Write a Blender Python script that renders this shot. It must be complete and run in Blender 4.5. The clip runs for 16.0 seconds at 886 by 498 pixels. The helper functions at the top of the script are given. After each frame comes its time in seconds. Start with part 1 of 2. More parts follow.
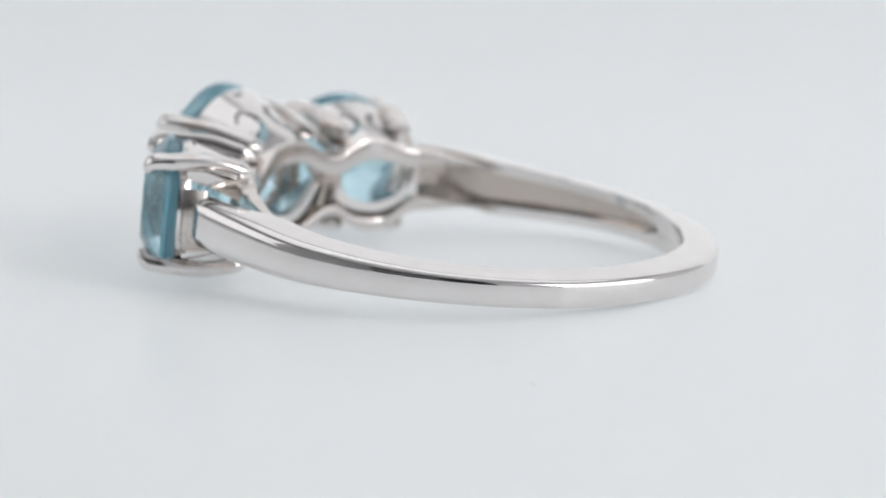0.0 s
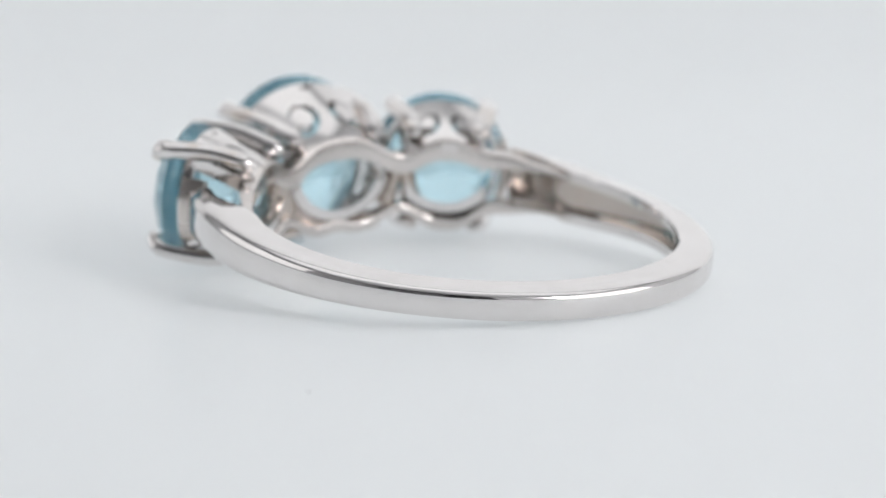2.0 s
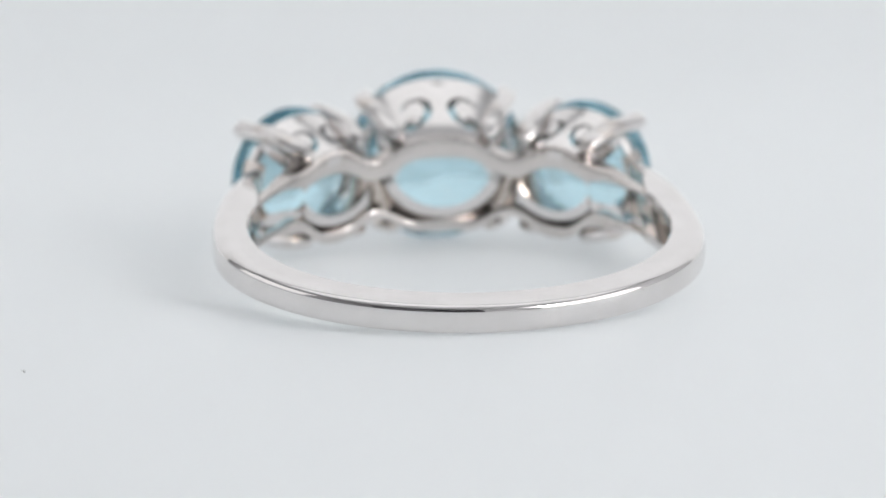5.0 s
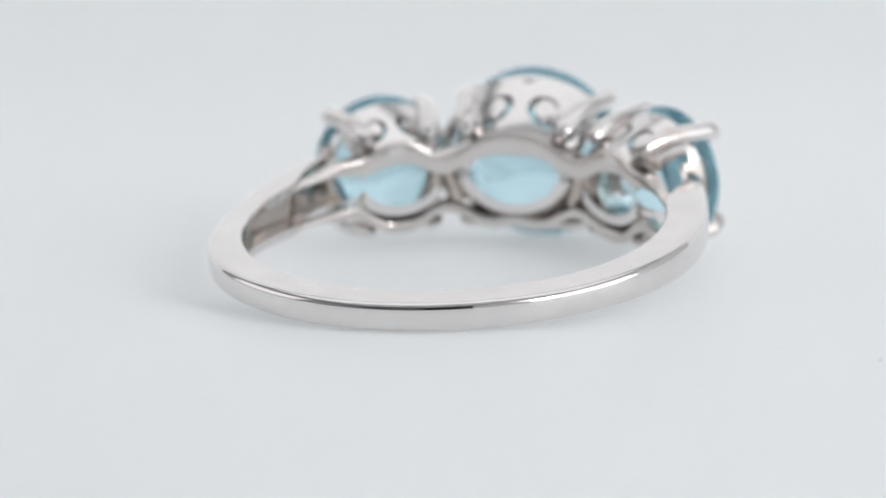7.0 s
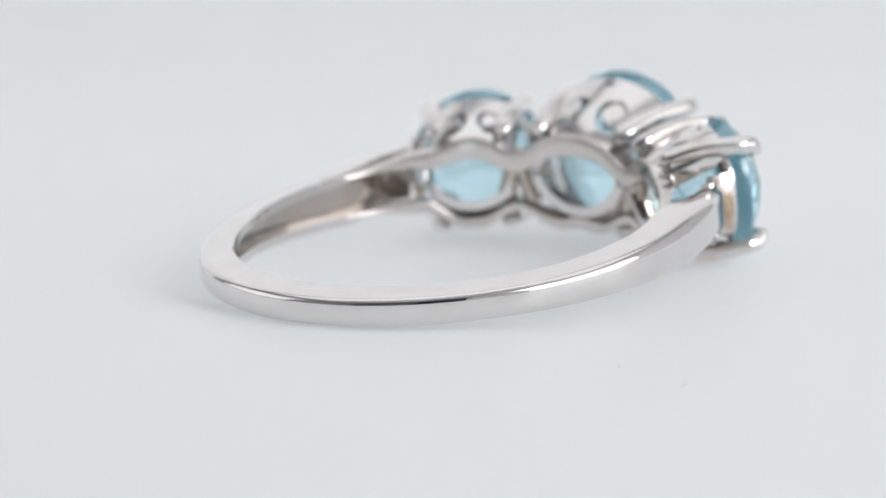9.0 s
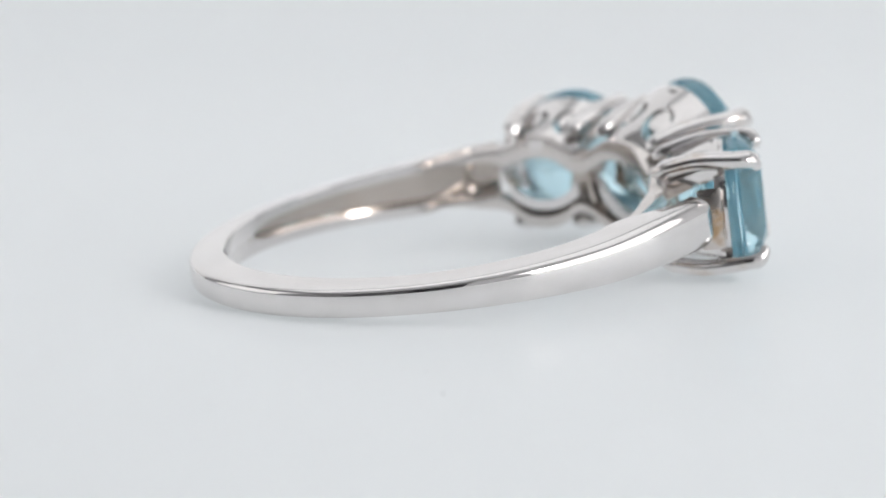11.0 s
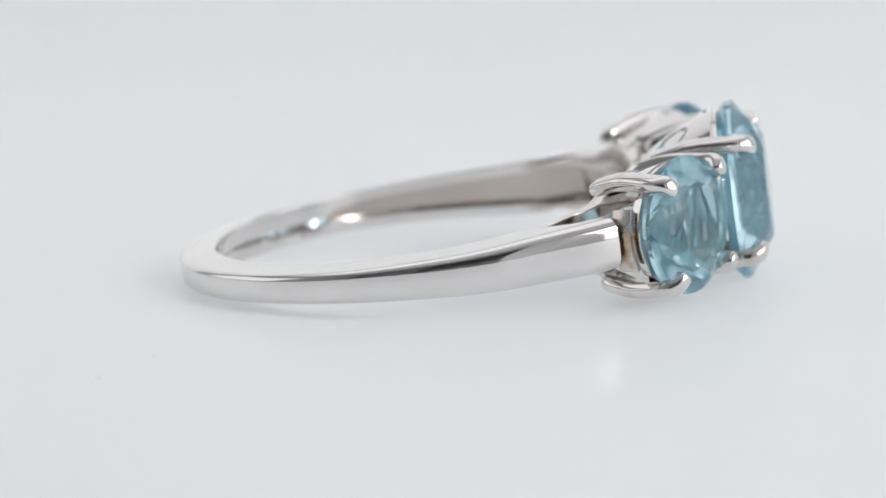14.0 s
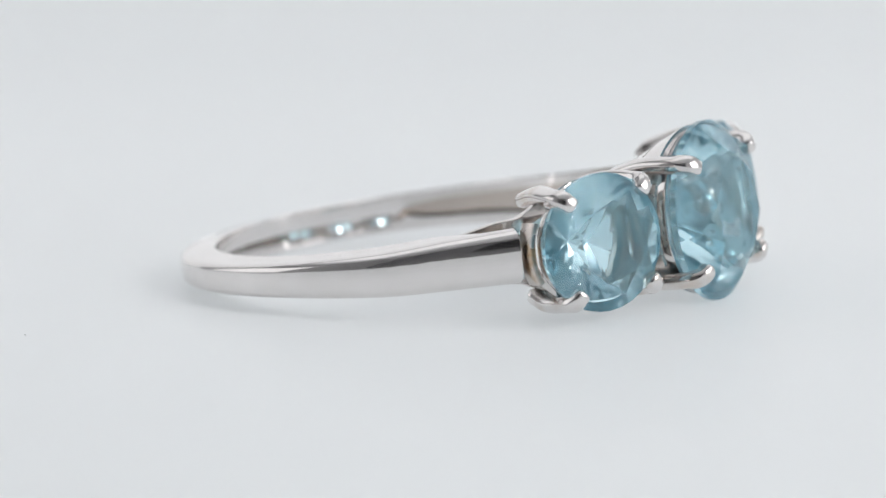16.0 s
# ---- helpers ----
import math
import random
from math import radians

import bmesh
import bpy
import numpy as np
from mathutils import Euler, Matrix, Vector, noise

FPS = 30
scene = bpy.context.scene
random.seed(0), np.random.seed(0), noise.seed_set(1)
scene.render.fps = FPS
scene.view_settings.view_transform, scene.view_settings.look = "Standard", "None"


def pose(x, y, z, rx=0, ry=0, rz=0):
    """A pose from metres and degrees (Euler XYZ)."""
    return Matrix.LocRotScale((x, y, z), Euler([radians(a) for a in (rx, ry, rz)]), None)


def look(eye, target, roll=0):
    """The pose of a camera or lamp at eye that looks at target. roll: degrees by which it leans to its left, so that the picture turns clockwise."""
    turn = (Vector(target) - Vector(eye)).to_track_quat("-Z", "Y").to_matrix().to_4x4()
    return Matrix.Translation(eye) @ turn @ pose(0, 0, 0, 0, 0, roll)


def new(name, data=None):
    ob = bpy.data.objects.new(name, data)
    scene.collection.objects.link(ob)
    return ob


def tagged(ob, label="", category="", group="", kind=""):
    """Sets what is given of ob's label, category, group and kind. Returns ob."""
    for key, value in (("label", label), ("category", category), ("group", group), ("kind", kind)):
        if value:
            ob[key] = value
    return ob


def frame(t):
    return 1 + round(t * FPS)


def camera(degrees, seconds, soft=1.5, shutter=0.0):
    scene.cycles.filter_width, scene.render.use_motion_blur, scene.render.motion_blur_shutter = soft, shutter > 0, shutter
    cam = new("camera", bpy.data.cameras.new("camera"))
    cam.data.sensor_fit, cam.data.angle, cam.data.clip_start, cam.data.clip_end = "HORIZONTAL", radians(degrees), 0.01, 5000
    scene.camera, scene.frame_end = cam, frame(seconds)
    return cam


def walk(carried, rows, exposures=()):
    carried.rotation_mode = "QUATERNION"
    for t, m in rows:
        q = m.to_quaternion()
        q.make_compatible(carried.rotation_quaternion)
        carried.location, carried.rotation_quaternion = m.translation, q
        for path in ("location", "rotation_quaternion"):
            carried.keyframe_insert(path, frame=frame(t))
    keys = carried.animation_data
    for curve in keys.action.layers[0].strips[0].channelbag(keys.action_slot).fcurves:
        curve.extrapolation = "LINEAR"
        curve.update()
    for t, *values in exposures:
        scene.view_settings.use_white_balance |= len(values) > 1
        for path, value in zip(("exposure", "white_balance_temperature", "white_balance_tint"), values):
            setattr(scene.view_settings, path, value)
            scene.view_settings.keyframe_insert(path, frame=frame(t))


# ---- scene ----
# One slow turntable in a white light tent; lengths of the ring are in millimetres and scaled by MM.
MM = 0.001
TURN = 10.782          # degrees a second, clockwise from above
FACING = 5.14          # the second at which the stones face straight away from the camera
TILT = 6.32            # the ring lies on its side, its head end raised by the prongs

cam = camera(5.22, 16.0, soft=1.5)
cam.data.dof.use_dof = True
cam.data.dof.focus_distance = 0.397
cam.data.dof.aperture_fstop = 50.0
EYE = look((0, -0.400, 0.07292), (-0.00028, 0, 0.00131), -1.142)
walk(cam, [(0.0, EYE), (16.0, EYE)], [(0.0, 0.0), (16.0, 0.0)])

# ---- light ----
world = bpy.data.worlds.new("studio")
world.use_nodes = True
world.node_tree.nodes["Background"].inputs[0].default_value = (0.9, 0.95, 1.0, 1)
world.node_tree.nodes["Background"].inputs[1].default_value = 0.05
scene.world = world


def area_lamp(name, eye, target, sx, sy, watts, colour=(1, 1, 1)):
    data = bpy.data.lights.new(name, "AREA")
    data.shape, data.size, data.size_y, data.energy, data.color = "RECTANGLE", sx, sy, watts, colour
    ob = new(name, data)
    ob.matrix_world = look(eye, target)
    return ob


area_lamp("top_softbox_lamp", (0.0, 0.20, 0.60), (0, 0.20, 0), 0.74, 0.40, 0.46, (0.985, 0.99, 1.0))
area_lamp("back_softbox_lamp", (0.0, 0.48, 0.27), (0, 0.0, 0.27), 0.95, 0.60, 0.60, (0.985, 0.99, 1.0))
area_lamp("light_table_lamp", (0.0, 0.0, -0.036), (0, 0.0001, 0.5), 0.36, 0.36, 0.615, (0.985, 0.99, 1.0))
# Right and left fill, added out of view to brighten the stones.
area_lamp("right_fill_lamp", (0.37, -0.167, 0.178), (0, 0.0, 0.01), 0.46, 0.39, 0.66, (0.985, 0.99, 1.0))
area_lamp("left_fill_lamp", (-0.47, 0.10, 0.22), (0, 0.10, 0.22), 0.40, 0.36, 0.36, (0.985, 0.99, 1.0))
area_lamp("led_panel_lamp", (0.300, -0.290, 0.225), (0, 0, 0.01), 0.09, 0.16, 0.74)


# ---- materials ----
def material(name):
    m = bpy.data.materials.new(name)
    m.use_nodes = True
    return m, m.node_tree.nodes, m.node_tree.links, m.node_tree.nodes["Principled BSDF"]


def noise_node(nodes, links, scale, detail=4.0, rough=0.55):
    co = nodes.new("ShaderNodeTexCoord")
    n = nodes.new("ShaderNodeTexNoise")
    n.inputs["Scale"].default_value, n.inputs["Detail"].default_value, n.inputs["Roughness"].default_value = scale, detail, rough
    links.new(co.outputs["Object"], n.inputs["Vector"])
    return n


def ramp_node(nodes, links, source, stops):
    r = nodes.new("ShaderNodeValToRGB")
    while len(r.color_ramp.elements) < len(stops):
        r.color_ramp.elements.new(0.5)
    for e, (p, c) in zip(r.color_ramp.elements, stops):
        e.position, e.color = p, (*c, 1) if len(c) == 3 else c
    links.new(source, r.inputs[0])
    return r


def range_node(nodes, links, source, a, b, c, d):
    r = nodes.new("ShaderNodeMapRange")
    for i, v in enumerate((a, b, c, d)):
        r.inputs[i + 1].default_value = v
    links.new(source, r.inputs[0])
    return r


def bump(nodes, links, bsdf, source, strength, distance):
    b = nodes.new("ShaderNodeBump")
    b.inputs["Strength"].default_value, b.inputs["Distance"].default_value = strength, distance
    links.new(source, b.inputs["Height"])
    links.new(b.outputs[0], bsdf.inputs["Normal"])


def silver(name, rough_low, rough_high, wave, tarnish=0.0, base_tone=1.0):
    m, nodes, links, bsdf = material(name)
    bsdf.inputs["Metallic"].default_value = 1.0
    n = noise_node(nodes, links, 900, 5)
    r = ramp_node(nodes, links, n.outputs[0], [(0.3, (0.775 * base_tone, 0.745 * base_tone ** 1.25, 0.73 * base_tone ** 1.5)), (0.7, (0.82 * base_tone, 0.79 * base_tone ** 1.25, 0.78 * base_tone ** 1.5))])
    colour = r.outputs[0]
    if tarnish:
        spots = noise_node(nodes, links, 650, 3)
        mask = range_node(nodes, links, spots.outputs[0], 0.52, 0.66, 0.0, tarnish)
        mix = nodes.new("ShaderNodeMix")
        mix.data_type = "RGBA"
        links.new(mask.outputs[0], mix.inputs[0])
        links.new(colour, mix.inputs[6])
        mix.inputs[7].default_value = (0.50, 0.35, 0.22, 1)
        colour = mix.outputs[2]
    links.new(colour, bsdf.inputs["Base Color"])
    rr = range_node(nodes, links, n.outputs[0], 0.3, 0.7, rough_low, rough_high)
    links.new(rr.outputs[0], bsdf.inputs["Roughness"])
    w = noise_node(nodes, links, 420, 3)
    bump(nodes, links, bsdf, w.outputs[0], wave, 0.0003)
    haze = nodes.new("ShaderNodeBsdfGlossy")        # the fine haze that polishing leaves
    haze.inputs["Roughness"].default_value = 0.34
    links.new(colour, haze.inputs["Color"])
    mix = nodes.new("ShaderNodeMixShader")
    mix.inputs[0].default_value = 0.10
    links.new(bsdf.outputs[0], mix.inputs[1])
    links.new(haze.outputs[0], mix.inputs[2])
    links.new(mix.outputs[0], nodes["Material Output"].inputs["Surface"])
    return m


SILVER = silver("polished_silver", 0.03, 0.06, 0.035)
# Shade put into colour: dim warm interreflections darken the inside, fainter on the rails.
SILVER_INSIDE = silver("unpolished_shaded_silver", 0.09, 0.17, 0.08, 0.10, 0.74)
SILVER_RAIL = silver("warm_cast_silver", 0.14, 0.26, 0.10, 0.06, 0.92)
SILVER_CLAW = silver("claw_silver", 0.04, 0.09, 0.05, 0.35)
SILVER_CAST = silver("cast_silver", 0.20, 0.36, 0.22, 1.0, 0.85)


def make_topaz():
    """Clear pale blue stone; a diffuse blue haze is added to brighten its dim facets."""
    m, nodes, links, bsdf = material("sky_blue_topaz")
    bsdf.inputs["Base Color"].default_value = (0.72, 0.94, 1.0, 1)
    bsdf.inputs["Roughness"].default_value = 0.0
    bsdf.inputs["IOR"].default_value = 1.50
    bsdf.inputs["Transmission Weight"].default_value = 1.0
    n = noise_node(nodes, links, 350, 3)
    r = ramp_node(nodes, links, n.outputs[0], [(0.3, (0.30, 0.76, 1.0)), (0.7, (0.42, 0.84, 1.0))])
    front, back = nodes.new("ShaderNodeBsdfDiffuse"), nodes.new("ShaderNodeBsdfTranslucent")
    haze, mix = nodes.new("ShaderNodeMixShader"), nodes.new("ShaderNodeMixShader")
    haze.inputs[0].default_value = 0.5
    for i, b in enumerate((front, back)):
        links.new(r.outputs[0], b.inputs["Color"])
        links.new(b.outputs[0], haze.inputs[i + 1])
    # share of the added haze, standing in for light the facets should return
    amount = range_node(nodes, links, n.outputs[0], 0.3, 0.7, 0.09, 0.16)
    links.new(amount.outputs[0], mix.inputs[0])
    links.new(bsdf.outputs[0], mix.inputs[1])
    links.new(haze.outputs[0], mix.inputs[2])
    links.new(mix.outputs[0], nodes["Material Output"].inputs["Surface"])
    return m


TOPAZ = make_topaz()


def make_acrylic():
    """Milky acrylic: it scatters what falls on it and lets the light table below shine through."""
    m, nodes, links, bsdf = material("milky_white_acrylic")
    n = noise_node(nodes, links, 9, 5)
    r = ramp_node(nodes, links, n.outputs[0], [(0.35, (0.735, 0.745, 0.750)), (0.65, (0.745, 0.751, 0.756))])
    links.new(r.outputs[0], bsdf.inputs["Base Color"])
    bsdf.inputs["Roughness"].default_value = 0.22
    bsdf.inputs["IOR"].default_value = 1.07
    glow = nodes.new("ShaderNodeBsdfTranslucent")
    glow.inputs["Color"].default_value = (0.885, 0.90, 0.905, 1)
    mix = nodes.new("ShaderNodeMixShader")
    mix.inputs[0].default_value = 0.36
    links.new(bsdf.outputs[0], mix.inputs[1])
    links.new(glow.outputs[0], mix.inputs[2])
    links.new(mix.outputs[0], nodes["Material Output"].inputs["Surface"])
    return m


ACRYLIC = make_acrylic()


def plain(name, low, high, scale, rough):
    m, nodes, links, bsdf = material(name)
    n = noise_node(nodes, links, scale, 4)
    r = ramp_node(nodes, links, n.outputs[0], [(0.35, low), (0.65, high)])
    links.new(r.outputs[0], bsdf.inputs["Base Color"])
    bsdf.inputs["Roughness"].default_value = rough
    return m


TENT = plain("white_tent_cloth", (0.80, 0.81, 0.82), (0.86, 0.865, 0.87), 30, 0.9)
CURTAIN = plain("dark_curtain", (0.03, 0.03, 0.033), (0.045, 0.045, 0.05), 40, 0.9)
FRONT = plain("grey_front_cloth", (0.13, 0.13, 0.135), (0.17, 0.17, 0.175), 30, 0.9)
# Pale unseen panel right of the slit, added to bounce light into the stones.
FILL_CLOTH = plain("front_fill_cloth", (0.66, 0.66, 0.67), (0.71, 0.71, 0.72), 30, 0.9)
# Left cloth, out of view: that side's dimmer light is put into its grey.
SHADE = plain("shaded_side_cloth", (0.34, 0.34, 0.345), (0.39, 0.39, 0.395), 30, 0.9)
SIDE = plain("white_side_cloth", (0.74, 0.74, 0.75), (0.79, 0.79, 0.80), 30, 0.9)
DUST = plain("grey_dust", (0.12, 0.12, 0.12), (0.2, 0.19, 0.18), 2000, 0.9)


# ---- mesh helpers ----
def part(name, bm, mat, parent, label="", sharp=32.0):
    """Links bm, modelled in millimetres, as one mesh object under parent."""
    bmesh.ops.recalc_face_normals(bm, faces=bm.faces)
    if parent is not None:
        for v in bm.verts:
            v.co.z += 0.037 * max(0.0, v.co.y - 0.5) * smoothstep(0.5, 5.0, v.co.y)   # the head sits a little off the band's plane
    bmesh.ops.scale(bm, vec=(MM, MM, MM), verts=bm.verts)
    for f in bm.faces:
        f.smooth = True
    for e in bm.edges:
        e.smooth = len(e.link_faces) == 2 and e.calc_face_angle(0) < radians(sharp)
    mesh = bpy.data.meshes.new(name)
    bm.to_mesh(mesh)
    bm.free()
    mesh.materials.append(mat)
    ob = new(name, mesh)
    if parent is not None:
        ob.parent = parent
    return tagged(ob, label)


def loft(sections, closed=False, caps=True):
    """A skin over closed sections of equal length (lists of points)."""
    bm = bmesh.new()
    rows = [[bm.verts.new(p) for p in s] for s in sections]
    n = len(rows[0])
    pairs = list(zip(rows, rows[1:])) + ([(rows[-1], rows[0])] if closed else [])
    for a, b in pairs:
        for i in range(n):
            j = (i + 1) % n
            bm.faces.new((a[i], a[j], b[j], b[i]))
    if caps and not closed:
        bm.faces.new(rows[0][::-1])
        bm.faces.new(rows[-1])
    return bm


def smoothstep(a, b, x):
    x = min(1.0, max(0.0, (x - a) / (b - a)))
    return x * x * (3 - 2 * x)


def rounded(corners, radius, steps=4):
    """A closed outline through corners in 2D, each rounded off."""
    out = []
    n = len(corners)
    for i in range(n):
        p, c, q = (Vector(corners[k % n]) for k in (i - 1, i, i + 1))
        a, b = (p - c), (q - c)
        r = min(radius, a.length * 0.45, b.length * 0.45)
        a, b = c + a.normalized() * r, c + b.normalized() * r
        for s in range(steps + 1):
            u = s / steps
            out.append((1 - u) ** 2 * a + 2 * u * (1 - u) * c + u * u * b)
    return out


def polar(alpha, r, z):
    """A point of the ring: alpha in degrees from the middle stone towards +x, r from the finger's axis, z along it."""
    return Vector((r * math.sin(radians(alpha)), r * math.cos(radians(alpha)), z))


# ---- the ring ----
ring = tagged(new("gemstone_ring"), "silver ring with three round sky blue stones lying on its side", "ring")
INNER = 8.685


def shank_outer(alpha):
    """The band's outer radius: round behind, then a long sweep up to the side stones."""
    a = radians(abs(alpha))
    if a > math.pi / 2:
        return 10.106
    lo, hi = 0.0, 1.0
    for _ in range(30):
        u = (lo + hi) / 2
        x = (1 - u) ** 2 * 10.106 + 2 * u * (1 - u) * 10.16 + u * u * 8.45
        y = 2 * u * (1 - u) * 4.0 + u * u * 7.75
        if math.atan2(x, y) > a:
            lo = u
        else:
            hi = u
    return math.hypot(x, y)


def widen(a):
    """The finger hole is a little wider across than towards the head, and longest behind."""
    c, q = math.cos(radians(a)), math.sin(radians(a))
    return 1 + 0.015 * q * q + (0.083 * c * c if c < 0 else 0.0)


def make_shank():
    """The band: solid behind, hollowed inside towards the head, its shoulders parted from the gallery."""
    sections = []
    for k in range(201):
        alpha = 47.5 + (360 - 95) * k / 200
        a = alpha if alpha <= 180 else alpha - 360
        near = (1 - smoothstep(40, 150, abs(a))) ** 1.5
        ro = shank_outer(a)
        part_off = 1 - smoothstep(51, 70, abs(a))
        ri = INNER + (ro - 0.95 - INNER) * part_off
        zo = 0.62 + 0.52 * near
        zi = 0.77 + 0.46 * near - 0.12 * part_off
        hollow = max(0.0, 1 - max(0.0, (abs(a) - 112) / 13) ** 2)
        groove = 0.62 * min(1.0, hollow * 6) * (1 - part_off) + 0.004
        zw = (zi - 0.42) * (0.12 + 0.88 * math.sqrt(hollow))
        turn = 0.36 + 0.42 * near                   # the outer edges are rounder towards the head
        outline = [Vector((ri + 0.06, -zi)), Vector((ri + 0.5 * (ro - turn - ri), -0.5 * (zi + zo)))]
        for side in (-1, 1):
            arc = []
            for i in range(9):
                q = radians(90 * i / 8)
                arc.append(Vector((ro - turn + turn * math.cos(q), side * (zo - turn * 0.8 + turn * 0.8 * math.sin(q)))))
            outline += arc[::-1] if side < 0 else [Vector((ro + 0.022, -0.4 * (zo - turn * 0.8))), Vector((ro + 0.022, 0.4 * (zo - turn * 0.8)))] + arc
        outline += [Vector((ri + 0.5 * (ro - turn - ri), 0.5 * (zi + zo))), Vector((ri + 0.06, zi))]
        inner = [(ri, zi - 0.06), (ri, zw), (ri + groove, zw - min(0.06, zw * 0.4)), (ri + groove, -zw + min(0.06, zw * 0.4)), (ri, -zw), (ri, -zi + 0.06)]
        outline += [Vector(p) for p in inner]
        sections.append([polar(a, p.x * widen(a), p.y) for p in outline])
    ob = part("shank", loft(sections), SILVER, ring, "polished tapered silver band", 40)
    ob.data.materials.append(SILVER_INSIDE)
    for p in ob.data.polygons:                      # the hollow inside is left unpolished, its shade put into a darker tone
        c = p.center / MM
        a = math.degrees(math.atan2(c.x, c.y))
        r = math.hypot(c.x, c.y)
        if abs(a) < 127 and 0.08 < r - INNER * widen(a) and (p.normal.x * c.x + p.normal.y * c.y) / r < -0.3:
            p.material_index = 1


make_shank()
HEADS = ((0.0, 3.73, 12.6, 2.95, 2.32, 13.35), (31.8, 2.84, 12.4, 1.97, 2.10, 13.12), (-31.8, 2.84, 12.4, 1.97, 2.10, 13.12))


def gap(alpha):
    """Half the opening between the two gallery rails."""
    a = abs(alpha)
    g = 0.38 + 0.37 * smoothstep(38, 52, a)
    g += 0.92 * math.exp(-(a / 14.8) ** 3.6)
    g += 0.74 * math.exp(-abs((a - 32.6) / 9.2) ** 2.9)
    return g


def make_rail(side):
    sections = []
    for k in range(97):
        a = -72 + 144 * k / 96
        inner_part = 1 - smoothstep(36, 48, abs(a))
        zi = gap(a) - (0.32 if side > 0 else -0.55) * inner_part
        if side < 0:
            zi -= 0.26 * math.exp(-(a / 5.5) ** 2)      # the lower rail rises a little under the middle stone
        zo = zi + 0.92 - (-0.05 if side > 0 else 0.40) * inner_part + 0.06 * math.cos(radians(a * 12.0)) * (1 - smoothstep(34, 50, abs(a))) - 0.66 * smoothstep(36, 62, abs(a))
        d = 0.85 - 0.35 * smoothstep(40, 60, abs(a))
        outline = rounded([(INNER + 0.004, zi + 0.03), (INNER + d - 0.1, zi), (INNER + d, zo), (INNER + 0.006, zo - 0.03)], 0.10, 3)
        sections.append([polar(a, p.x * widen(a), p.y * side) for p in outline])
    part("gallery_rail", loft(sections), SILVER_RAIL, ring, "wavy silver rail under the stones", 40)


make_rail(1)
make_rail(-1)


def make_strut(alpha):
    for d in (-2.6, 2.6):
        sections = []
        for k in range(9):
            u = k / 8
            z = -1.10 + 1.5 * u
            w = 0.36 + 0.12 * abs(2 * u - 1)
            base = polar(alpha + d * (1.45 - 1.05 * u), INNER + 0.75, z)
            t = polar(alpha + 90, 1, 0)
            r = polar(alpha, 1, 0)
            sections.append([base + t * w * math.cos(q) + r * 0.45 * math.sin(q) for q in (i * math.pi / 5 for i in range(10))])
        # same shade-toned silver as the hollow inside
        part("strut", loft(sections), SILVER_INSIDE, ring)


for a in (20.0, -20.0):
    make_strut(a)


def head_point(alpha, u, w, z):
    """A point of a head: u sideways, w outwards from the finger's axis, z along the axis."""
    s, c = math.sin(radians(alpha)), math.cos(radians(alpha))
    return Vector((u * c + w * s, -u * s + w * c, z))


def make_gem(alpha, R, girdle):
    bm = bmesh.new()
    pts = []
    crown, pav = 0.33 * R, 0.88 * R
    for i in range(8):
        a = i * math.pi / 4 + 0.2
        b = a + math.pi / 8
        pts.append((0.57 * R * math.cos(a), 0.57 * R * math.sin(a), crown))
        pts.append((0.80 * R * math.cos(b), 0.80 * R * math.sin(b), crown * 0.61))
        pts.append((0.26 * R * math.cos(b), 0.26 * R * math.sin(b), -0.682 * R))
    for i in range(32):
        a = i * math.pi / 16 + 0.2
        for h in (0.02, -0.05):
            pts.append((R * math.cos(a), R * math.sin(a), h * R))
    pts.append((0, 0, -pav))
    for p in pts:
        bm.verts.new(head_point(alpha, p[0], girdle + p[2], p[1]))
    bmesh.ops.convex_hull(bm, input=bm.verts)
    bmesh.ops.dissolve_limit(bm, angle_limit=radians(0.6), verts=bm.verts, edges=bm.edges)
    ob = part("gemstone", bm, TOPAZ, ring, "faceted round sky blue topaz", 0.5)
    for p in ob.data.polygons:
        p.use_smooth = False
    return ob


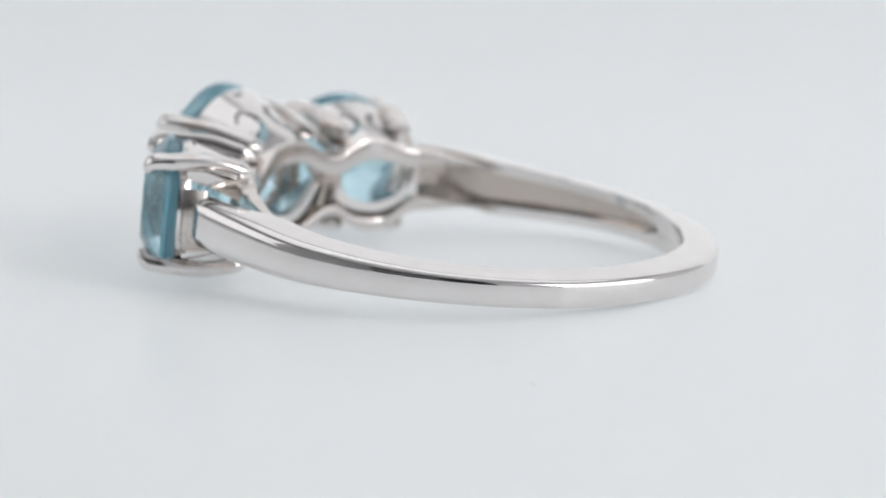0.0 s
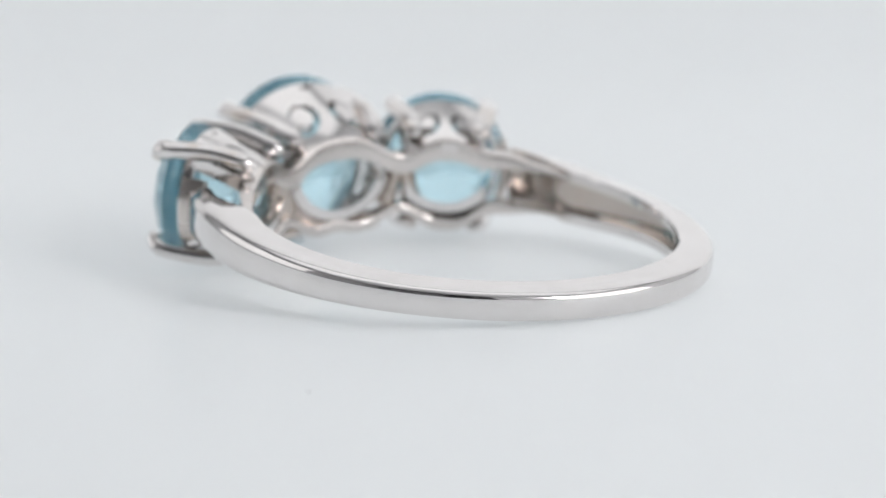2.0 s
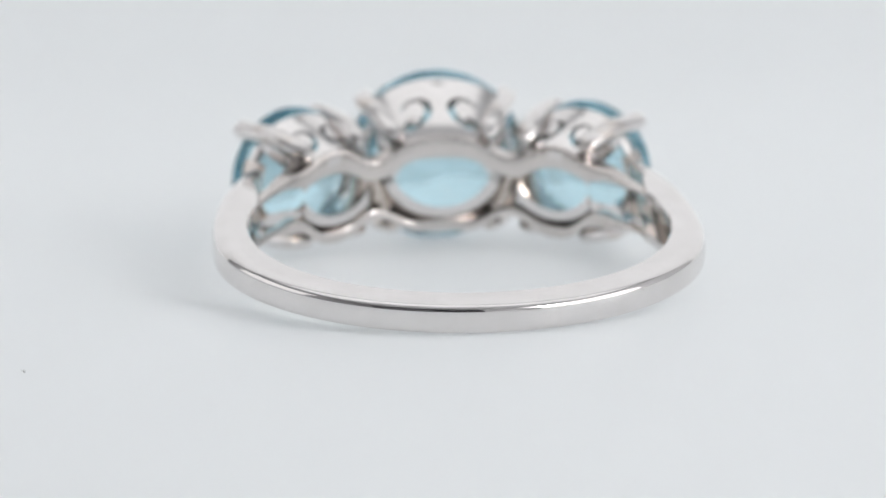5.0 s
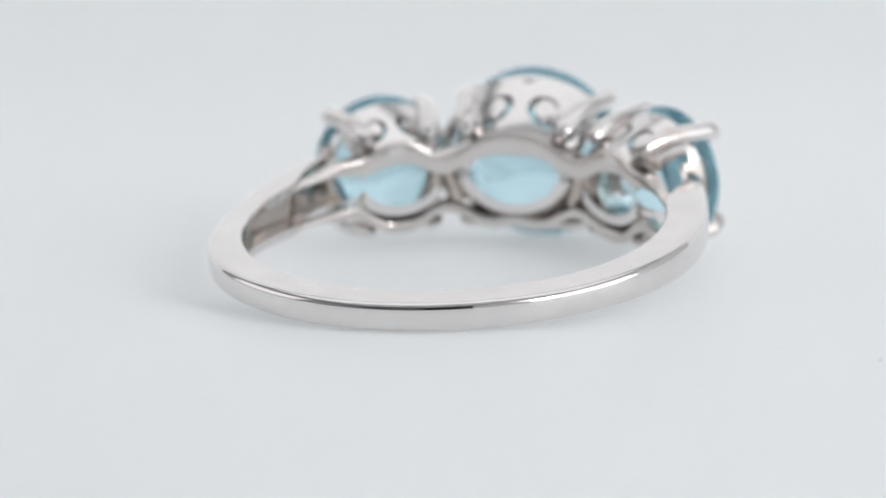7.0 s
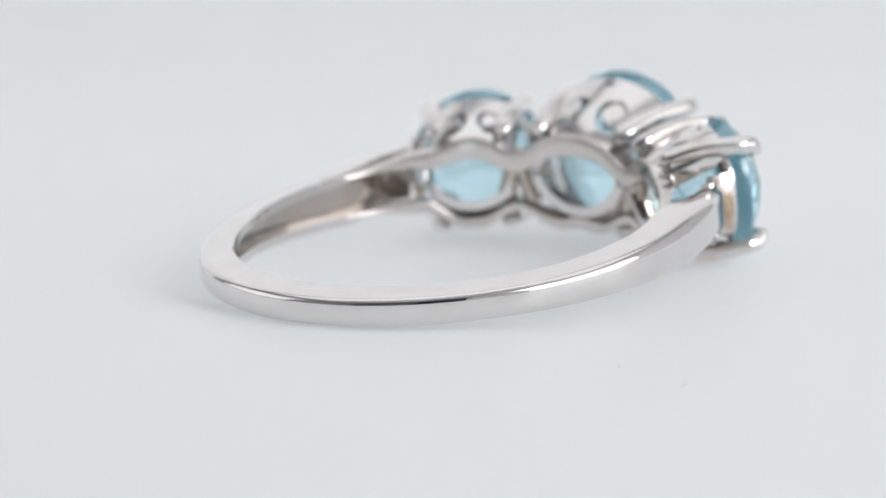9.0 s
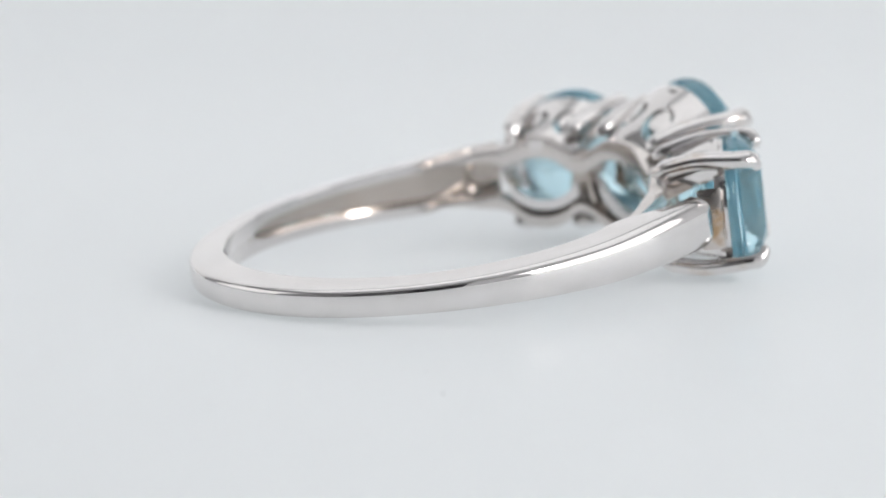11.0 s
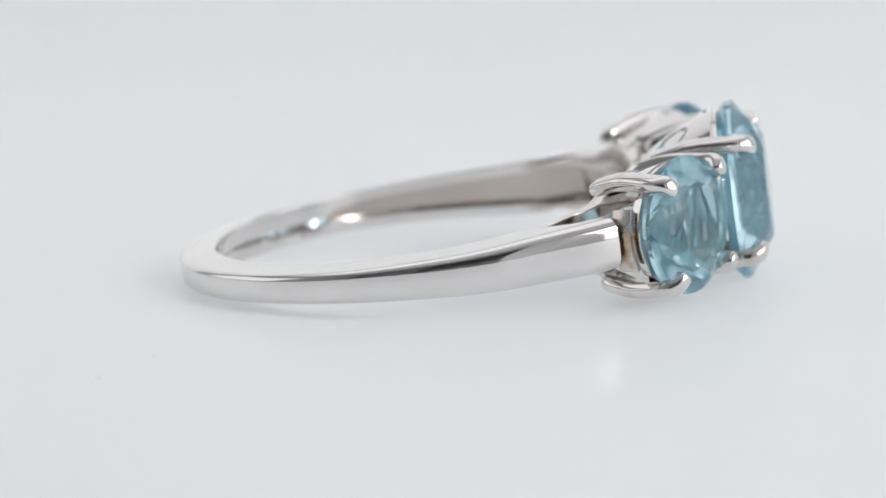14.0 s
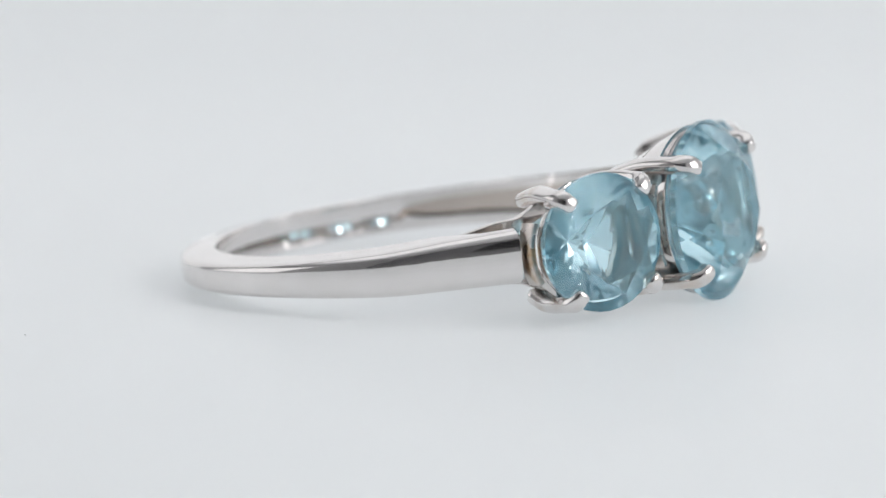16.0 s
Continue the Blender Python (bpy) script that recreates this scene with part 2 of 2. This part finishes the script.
def make_prong(alpha, su, sz, R, tu, tz, girdle, top, parent):
    """A tapered claw from the gallery to its rounded tip over the stone's edge."""
    base = Vector((su * tu * 0.68, sz * 1.92, 8.84))
    ang = math.atan2(sz * tz, su * tu)
    rim = Vector((math.cos(ang), math.sin(ang)))
    outr = R + 0.16
    keys = [base,
            base.lerp(Vector((rim.x * outr, rim.y * outr, girdle - 0.3)), 0.55) + Vector((0, sz * 0.20, 0)),
            Vector((rim.x * outr, rim.y * outr, girdle - 0.15)),
            Vector((rim.x * (R + 0.02), rim.y * (R + 0.02), top - 0.20)),
            Vector((rim.x * (R - 0.50), rim.y * (R - 0.50), top - 0.02))]
    path = []
    n = len(keys)
    for i in range(n - 1):
        p0, p1, p2, p3 = keys[max(i - 1, 0)], keys[i], keys[i + 1], keys[min(i + 2, n - 1)]
        for s in range(8):
            u = s / 8
            path.append(0.5 * ((2 * p1) + (p2 - p0) * u + (2 * p0 - 5 * p1 + 4 * p2 - p3) * u * u + (3 * p1 - p0 - 3 * p2 + p3) * u ** 3))
    path.append(keys[-1])
    sections = []
    m = len(path)
    for i, p in enumerate(path):
        d = (path[min(i + 1, m - 1)] - path[max(i - 1, 0)]).normalized()
        radial = Vector((rim.x * (0.25 + 0.75 * smoothstep(0.5, 0.75, i / (m - 1))), rim.y, 0.0)).normalized()
        side = d.cross(radial)
        side = side.normalized() if side.length > 0.1 else Vector((-rim.y, rim.x, 0))
        depth = side.cross(d).normalized()
        u = i / (m - 1)
        w = 0.46 - 0.12 * u
        t = 0.34
        end = min(1.0, 0.35 + u / 0.12) if u < 0.9 else math.sqrt(max(0.02, 1 - ((u - 0.9) / 0.1) ** 2))
        sec = []
        for k in range(12):
            q = k * math.pi / 6
            c, s = math.cos(q), math.sin(q)
            c = math.copysign(abs(c) ** 0.62, c)
            s = math.copysign(abs(s) ** 0.62, s)
            v = p + side * (w * c * end) + depth * (t * s * end)
            sec.append(head_point(alpha, v.x, v.z, v.y))
        sections.append(sec)
    part("prong", loft(sections), SILVER_CLAW, parent, "", 50)


def make_plate(alpha, sz, R, tu, girdle, parent):
    """A curved gallery plate with two cut scrolls."""
    from mathutils.geometry import delaunay_2d_cdt
    k = R / 3.8
    lo, hi = 8.72, girdle - 0.85
    H = hi - lo
    half = tu * 0.98

    def scroll(side):
        c = Vector((side * 0.40, 0.46))
        outer, inner = [], []
        for i in range(25):
            u = i / 24
            a = radians(150 - 290 * u)
            wd = 0.022 + 0.034 * smoothstep(0.1, 0.5, u) + 0.045 * smoothstep(0.72, 0.9, u)
            d = Vector((-side * math.cos(a) * 1.05, math.sin(a) * 0.92))
            r = 0.195 + 0.03 * u
            outer.append(c + d * (r + wd))
            inner.append(c + d * (r - wd))
        return outer + inner[::-1]

    def spot(x, y, rx, ry):
        return [Vector((x + rx * math.cos(q * 0.785), y + ry * math.sin(q * 0.785))) for q in range(8)]

    holes = [scroll(-1), scroll(1), spot(-0.86, 0.70, 0.035, 0.05), spot(0.86, 0.70, 0.035, 0.05),
             [Vector(p) for p in ((-0.15, 0.91), (0.0, 0.87), (0.15, 0.91), (0.0, 0.93))]]
    pts, edges = [], []

    def loop(ps):
        b = len(pts)
        pts.extend(ps)
        edges.extend((b + i, b + (i + 1) % len(ps)) for i in range(len(ps)))

    n = 16
    edge = [Vector((-1 + 2 * i / n, 0)) for i in range(n)] + [Vector((1, i / 8)) for i in range(8)]
    edge += [Vector((1 - 2 * i / n, 1)) for i in range(n)] + [Vector((-1, 1 - i / 8)) for i in range(8)]
    loop(edge)
    for h in holes:
        loop(h)
    for i in range(1, 20):
        for j in range(1, 10):
            pts.append(Vector((-1 + i / 10, j / 10)))
    vs, _, faces, *_ = delaunay_2d_cdt(pts, edges, [], 0, 1e-5)

    def inside(p, poly):
        hit = False
        for a, b in zip(poly, poly[1:] + poly[:1]):
            if (a.y > p.y) != (b.y > p.y) and p.x < (b.x - a.x) * (p.y - a.y) / (b.y - a.y) + a.x:
                hit = not hit
        return hit

    def place(p, off):
        v = p.y
        r0 = 1.12 + 0.31 * R
        r = r0 + (R - 0.10 - r0) * (v ** 0.7) - off
        u = p.x * half * (0.86 + 0.16 * v)
        zz = math.sqrt(max(0.1, r * r - u * u * 0.75)) - 0.05
        zz -= 0.42 * (1 - v) * k + (0.0 if sz > 0 else 0.23)
        return head_point(alpha, u, lo + v * H + 0.12 * (1 - p.x * p.x) * v, sz * zz)

    bm = bmesh.new()
    top = [bm.verts.new(place(p, 0.0)) for p in vs]
    low = [bm.verts.new(place(p, 0.42)) for p in vs]
    count = {}
    keep = []
    for f in faces:
        mid = sum((vs[i] for i in f), Vector((0, 0))) / 3
        if not any(inside(mid, h) for h in holes):
            keep.append(f)
            for a, b in zip(f, f[1:] + f[:1]):
                count[(a, b)] = 1
    for f in keep:
        bm.faces.new([top[i] for i in f])
        bm.faces.new([low[i] for i in reversed(f)])
        for a, b in zip(f, f[1:] + f[:1]):
            if (b, a) not in count:
                bm.faces.new((top[a], low[a], low[b], top[b]))
    for v in [v for v in bm.verts if not v.link_faces]:
        bm.verts.remove(v)
    part("scroll_plate", bm, SILVER, parent, "silver plate pierced with two scrolls", 40)


def make_side_plate(alpha, su, R, girdle, parent):
    sections = []
    for k in range(13):
        q = radians(-26 + 52 * k / 12)
        out = [(R - 0.12, girdle - 0.78), (R + 0.16, girdle - 0.80), (R + 0.10, girdle - 1.75), (R - 0.30, girdle - 1.80)]
        sections.append([head_point(alpha, su * p.x * math.cos(q), p.y, p.x * math.sin(q)) for p in rounded(out, 0.08, 2)])
    part("side_plate", loft(sections), SILVER_CAST, parent)


def make_seat(alpha, R, girdle):
    """The basket's upper collar, on which the stone sits."""
    sections = []
    h = girdle - 0.98
    for k in range(48):
        q = k * math.pi / 24
        out = [(R * 0.80, h), (R * 0.80 + 0.26, h - 0.1), (R * 0.84 + 0.26, h + 0.42), (R * 0.86, h + 0.46)]
        sections.append([head_point(alpha, p.x * math.cos(q), p.y, p.x * math.sin(q)) for p in rounded(out, 0.08, 2)])
    return part("setting", loft(sections, closed=True), SILVER, ring, "silver basket with four claws round a stone")


for alpha, R, girdle, tu, tz, top in HEADS:
    seat = make_seat(alpha, R, girdle)
    for su in (-1, 1):
        for sz in (-1, 1):
            make_prong(alpha, su, sz, R, tu, tz, girdle, top, seat)
        make_side_plate(alpha, su, R, girdle, seat)
    for sz in (-1, 1):
        make_plate(alpha, sz, R, tu, girdle, seat)
    make_gem(alpha, R, girdle)


# ---- the turntable and the tent ----
def disc(name, radius, z0, z1, mat, bevel=0.8):
    sections = []
    for r, z in ((radius - bevel, z1), (radius - bevel * 0.3, z1 - bevel * 0.3), (radius, z1 - bevel), (radius, z0)):
        sections.append([(r * math.cos(q), r * math.sin(q), z) for q in (i * math.pi / 64 for i in range(128))])
    return part(name, loft(sections), mat, None)


turntable = tagged(disc("turntable", 170, -5, 0, ACRYLIC), "round glossy white acrylic turntable under the ring", "turntable")


def box(name, lo, hi, mat):
    bm = bmesh.new()
    bmesh.ops.create_cube(bm, size=1)
    for v in bm.verts:
        v.co = Vector([lo[i] if v.co[i] < 0 else hi[i] for i in range(3)])
    return tagged(part(name, bm, mat, None), kind="structure")


box("floor", (-520, -820, -61), (520, 520, -41), TENT)
box("wall_back", (-520, 500, -41), (520, 520, 640), TENT)
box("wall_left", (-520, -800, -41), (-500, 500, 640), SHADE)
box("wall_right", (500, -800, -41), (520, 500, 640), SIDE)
box("wall_front", (-520, -560, -41), (-125, -540, 640), FRONT)
box("wall_front", (105, -560, -41), (520, -540, 640), FILL_CLOTH)
box("wall_front", (-125, -560, -41), (105, -540, 30), FRONT)
box("wall_front", (-125, -560, 560), (105, -540, 640), FRONT)
box("wall_outside", (-520, -820, -41), (520, -800, 640), CURTAIN)
box("ceiling", (-520, -820, 640), (520, 520, 660), TENT)


def make_speck(x, y, r):
    """A crumb of dust lying on the turntable."""
    bm = bmesh.new()
    bmesh.ops.create_icosphere(bm, subdivisions=1, radius=r)
    for v in bm.verts:
        v.co = Vector((v.co.x * 1.5, v.co.y * 1.1, v.co.z * 0.5)) * (0.8 + 0.4 * noise.noise(v.co * 9))
    low = min(v.co.z for v in bm.verts)
    for v in bm.verts:
        v.co += Vector((x, y, -low))
    ob = part("dust_speck", bm, DUST, None)
    return tagged(ob, "tiny grey crumb of dust on the white turntable", "dust", "dust on the turntable")


specks = [make_speck(-17.72, -16.28, 0.06), make_speck(22.33, -11.92, 0.06), make_speck(17.69, -10.31, 0.035)]


# ---- what moves ----
WOBBLE = ((0, 0.067, 0.49), (4.2, -0.375, -0.23), (9, -0.105, -0.82), (12, 0.113, -0.32), (14, 0.146, 0.06), (16, 0.042, 0.66))


def wobble(t):
    """The table's small rise (mm) and lag (degrees) at t seconds, eased between a few values."""
    for (t0, z0, a0), (t1, z1, a1) in zip(WOBBLE, WOBBLE[1:]):
        if t <= t1:
            u = (t - t0) / (t1 - t0)
            u = 0.5 * u + 0.5 * u * u * (3 - 2 * u)
            return z0 + (z1 - z0) * u, a0 + (a1 - a0) * u
    return WOBBLE[-1][1:]


def table_pose(t):
    z, a = wobble(t)
    return pose(0, 0, z * MM, 0, 0, -(t - FACING) * TURN - a)


def ring_pose(t):
    return table_pose(t) @ pose(0.386 * MM, -0.303 * MM, 1.85 * MM, TILT) @ pose(0, 0, 0, 0, 0.85, 2.5)


def motions():
    walk(ring, [(t, ring_pose(t)) for t in range(17)])
    walk(turntable, [(t, table_pose(t)) for t in range(17)])
    for speck in specks:
        walk(speck, [(t, table_pose(t)) for t in range(17)])


motions()
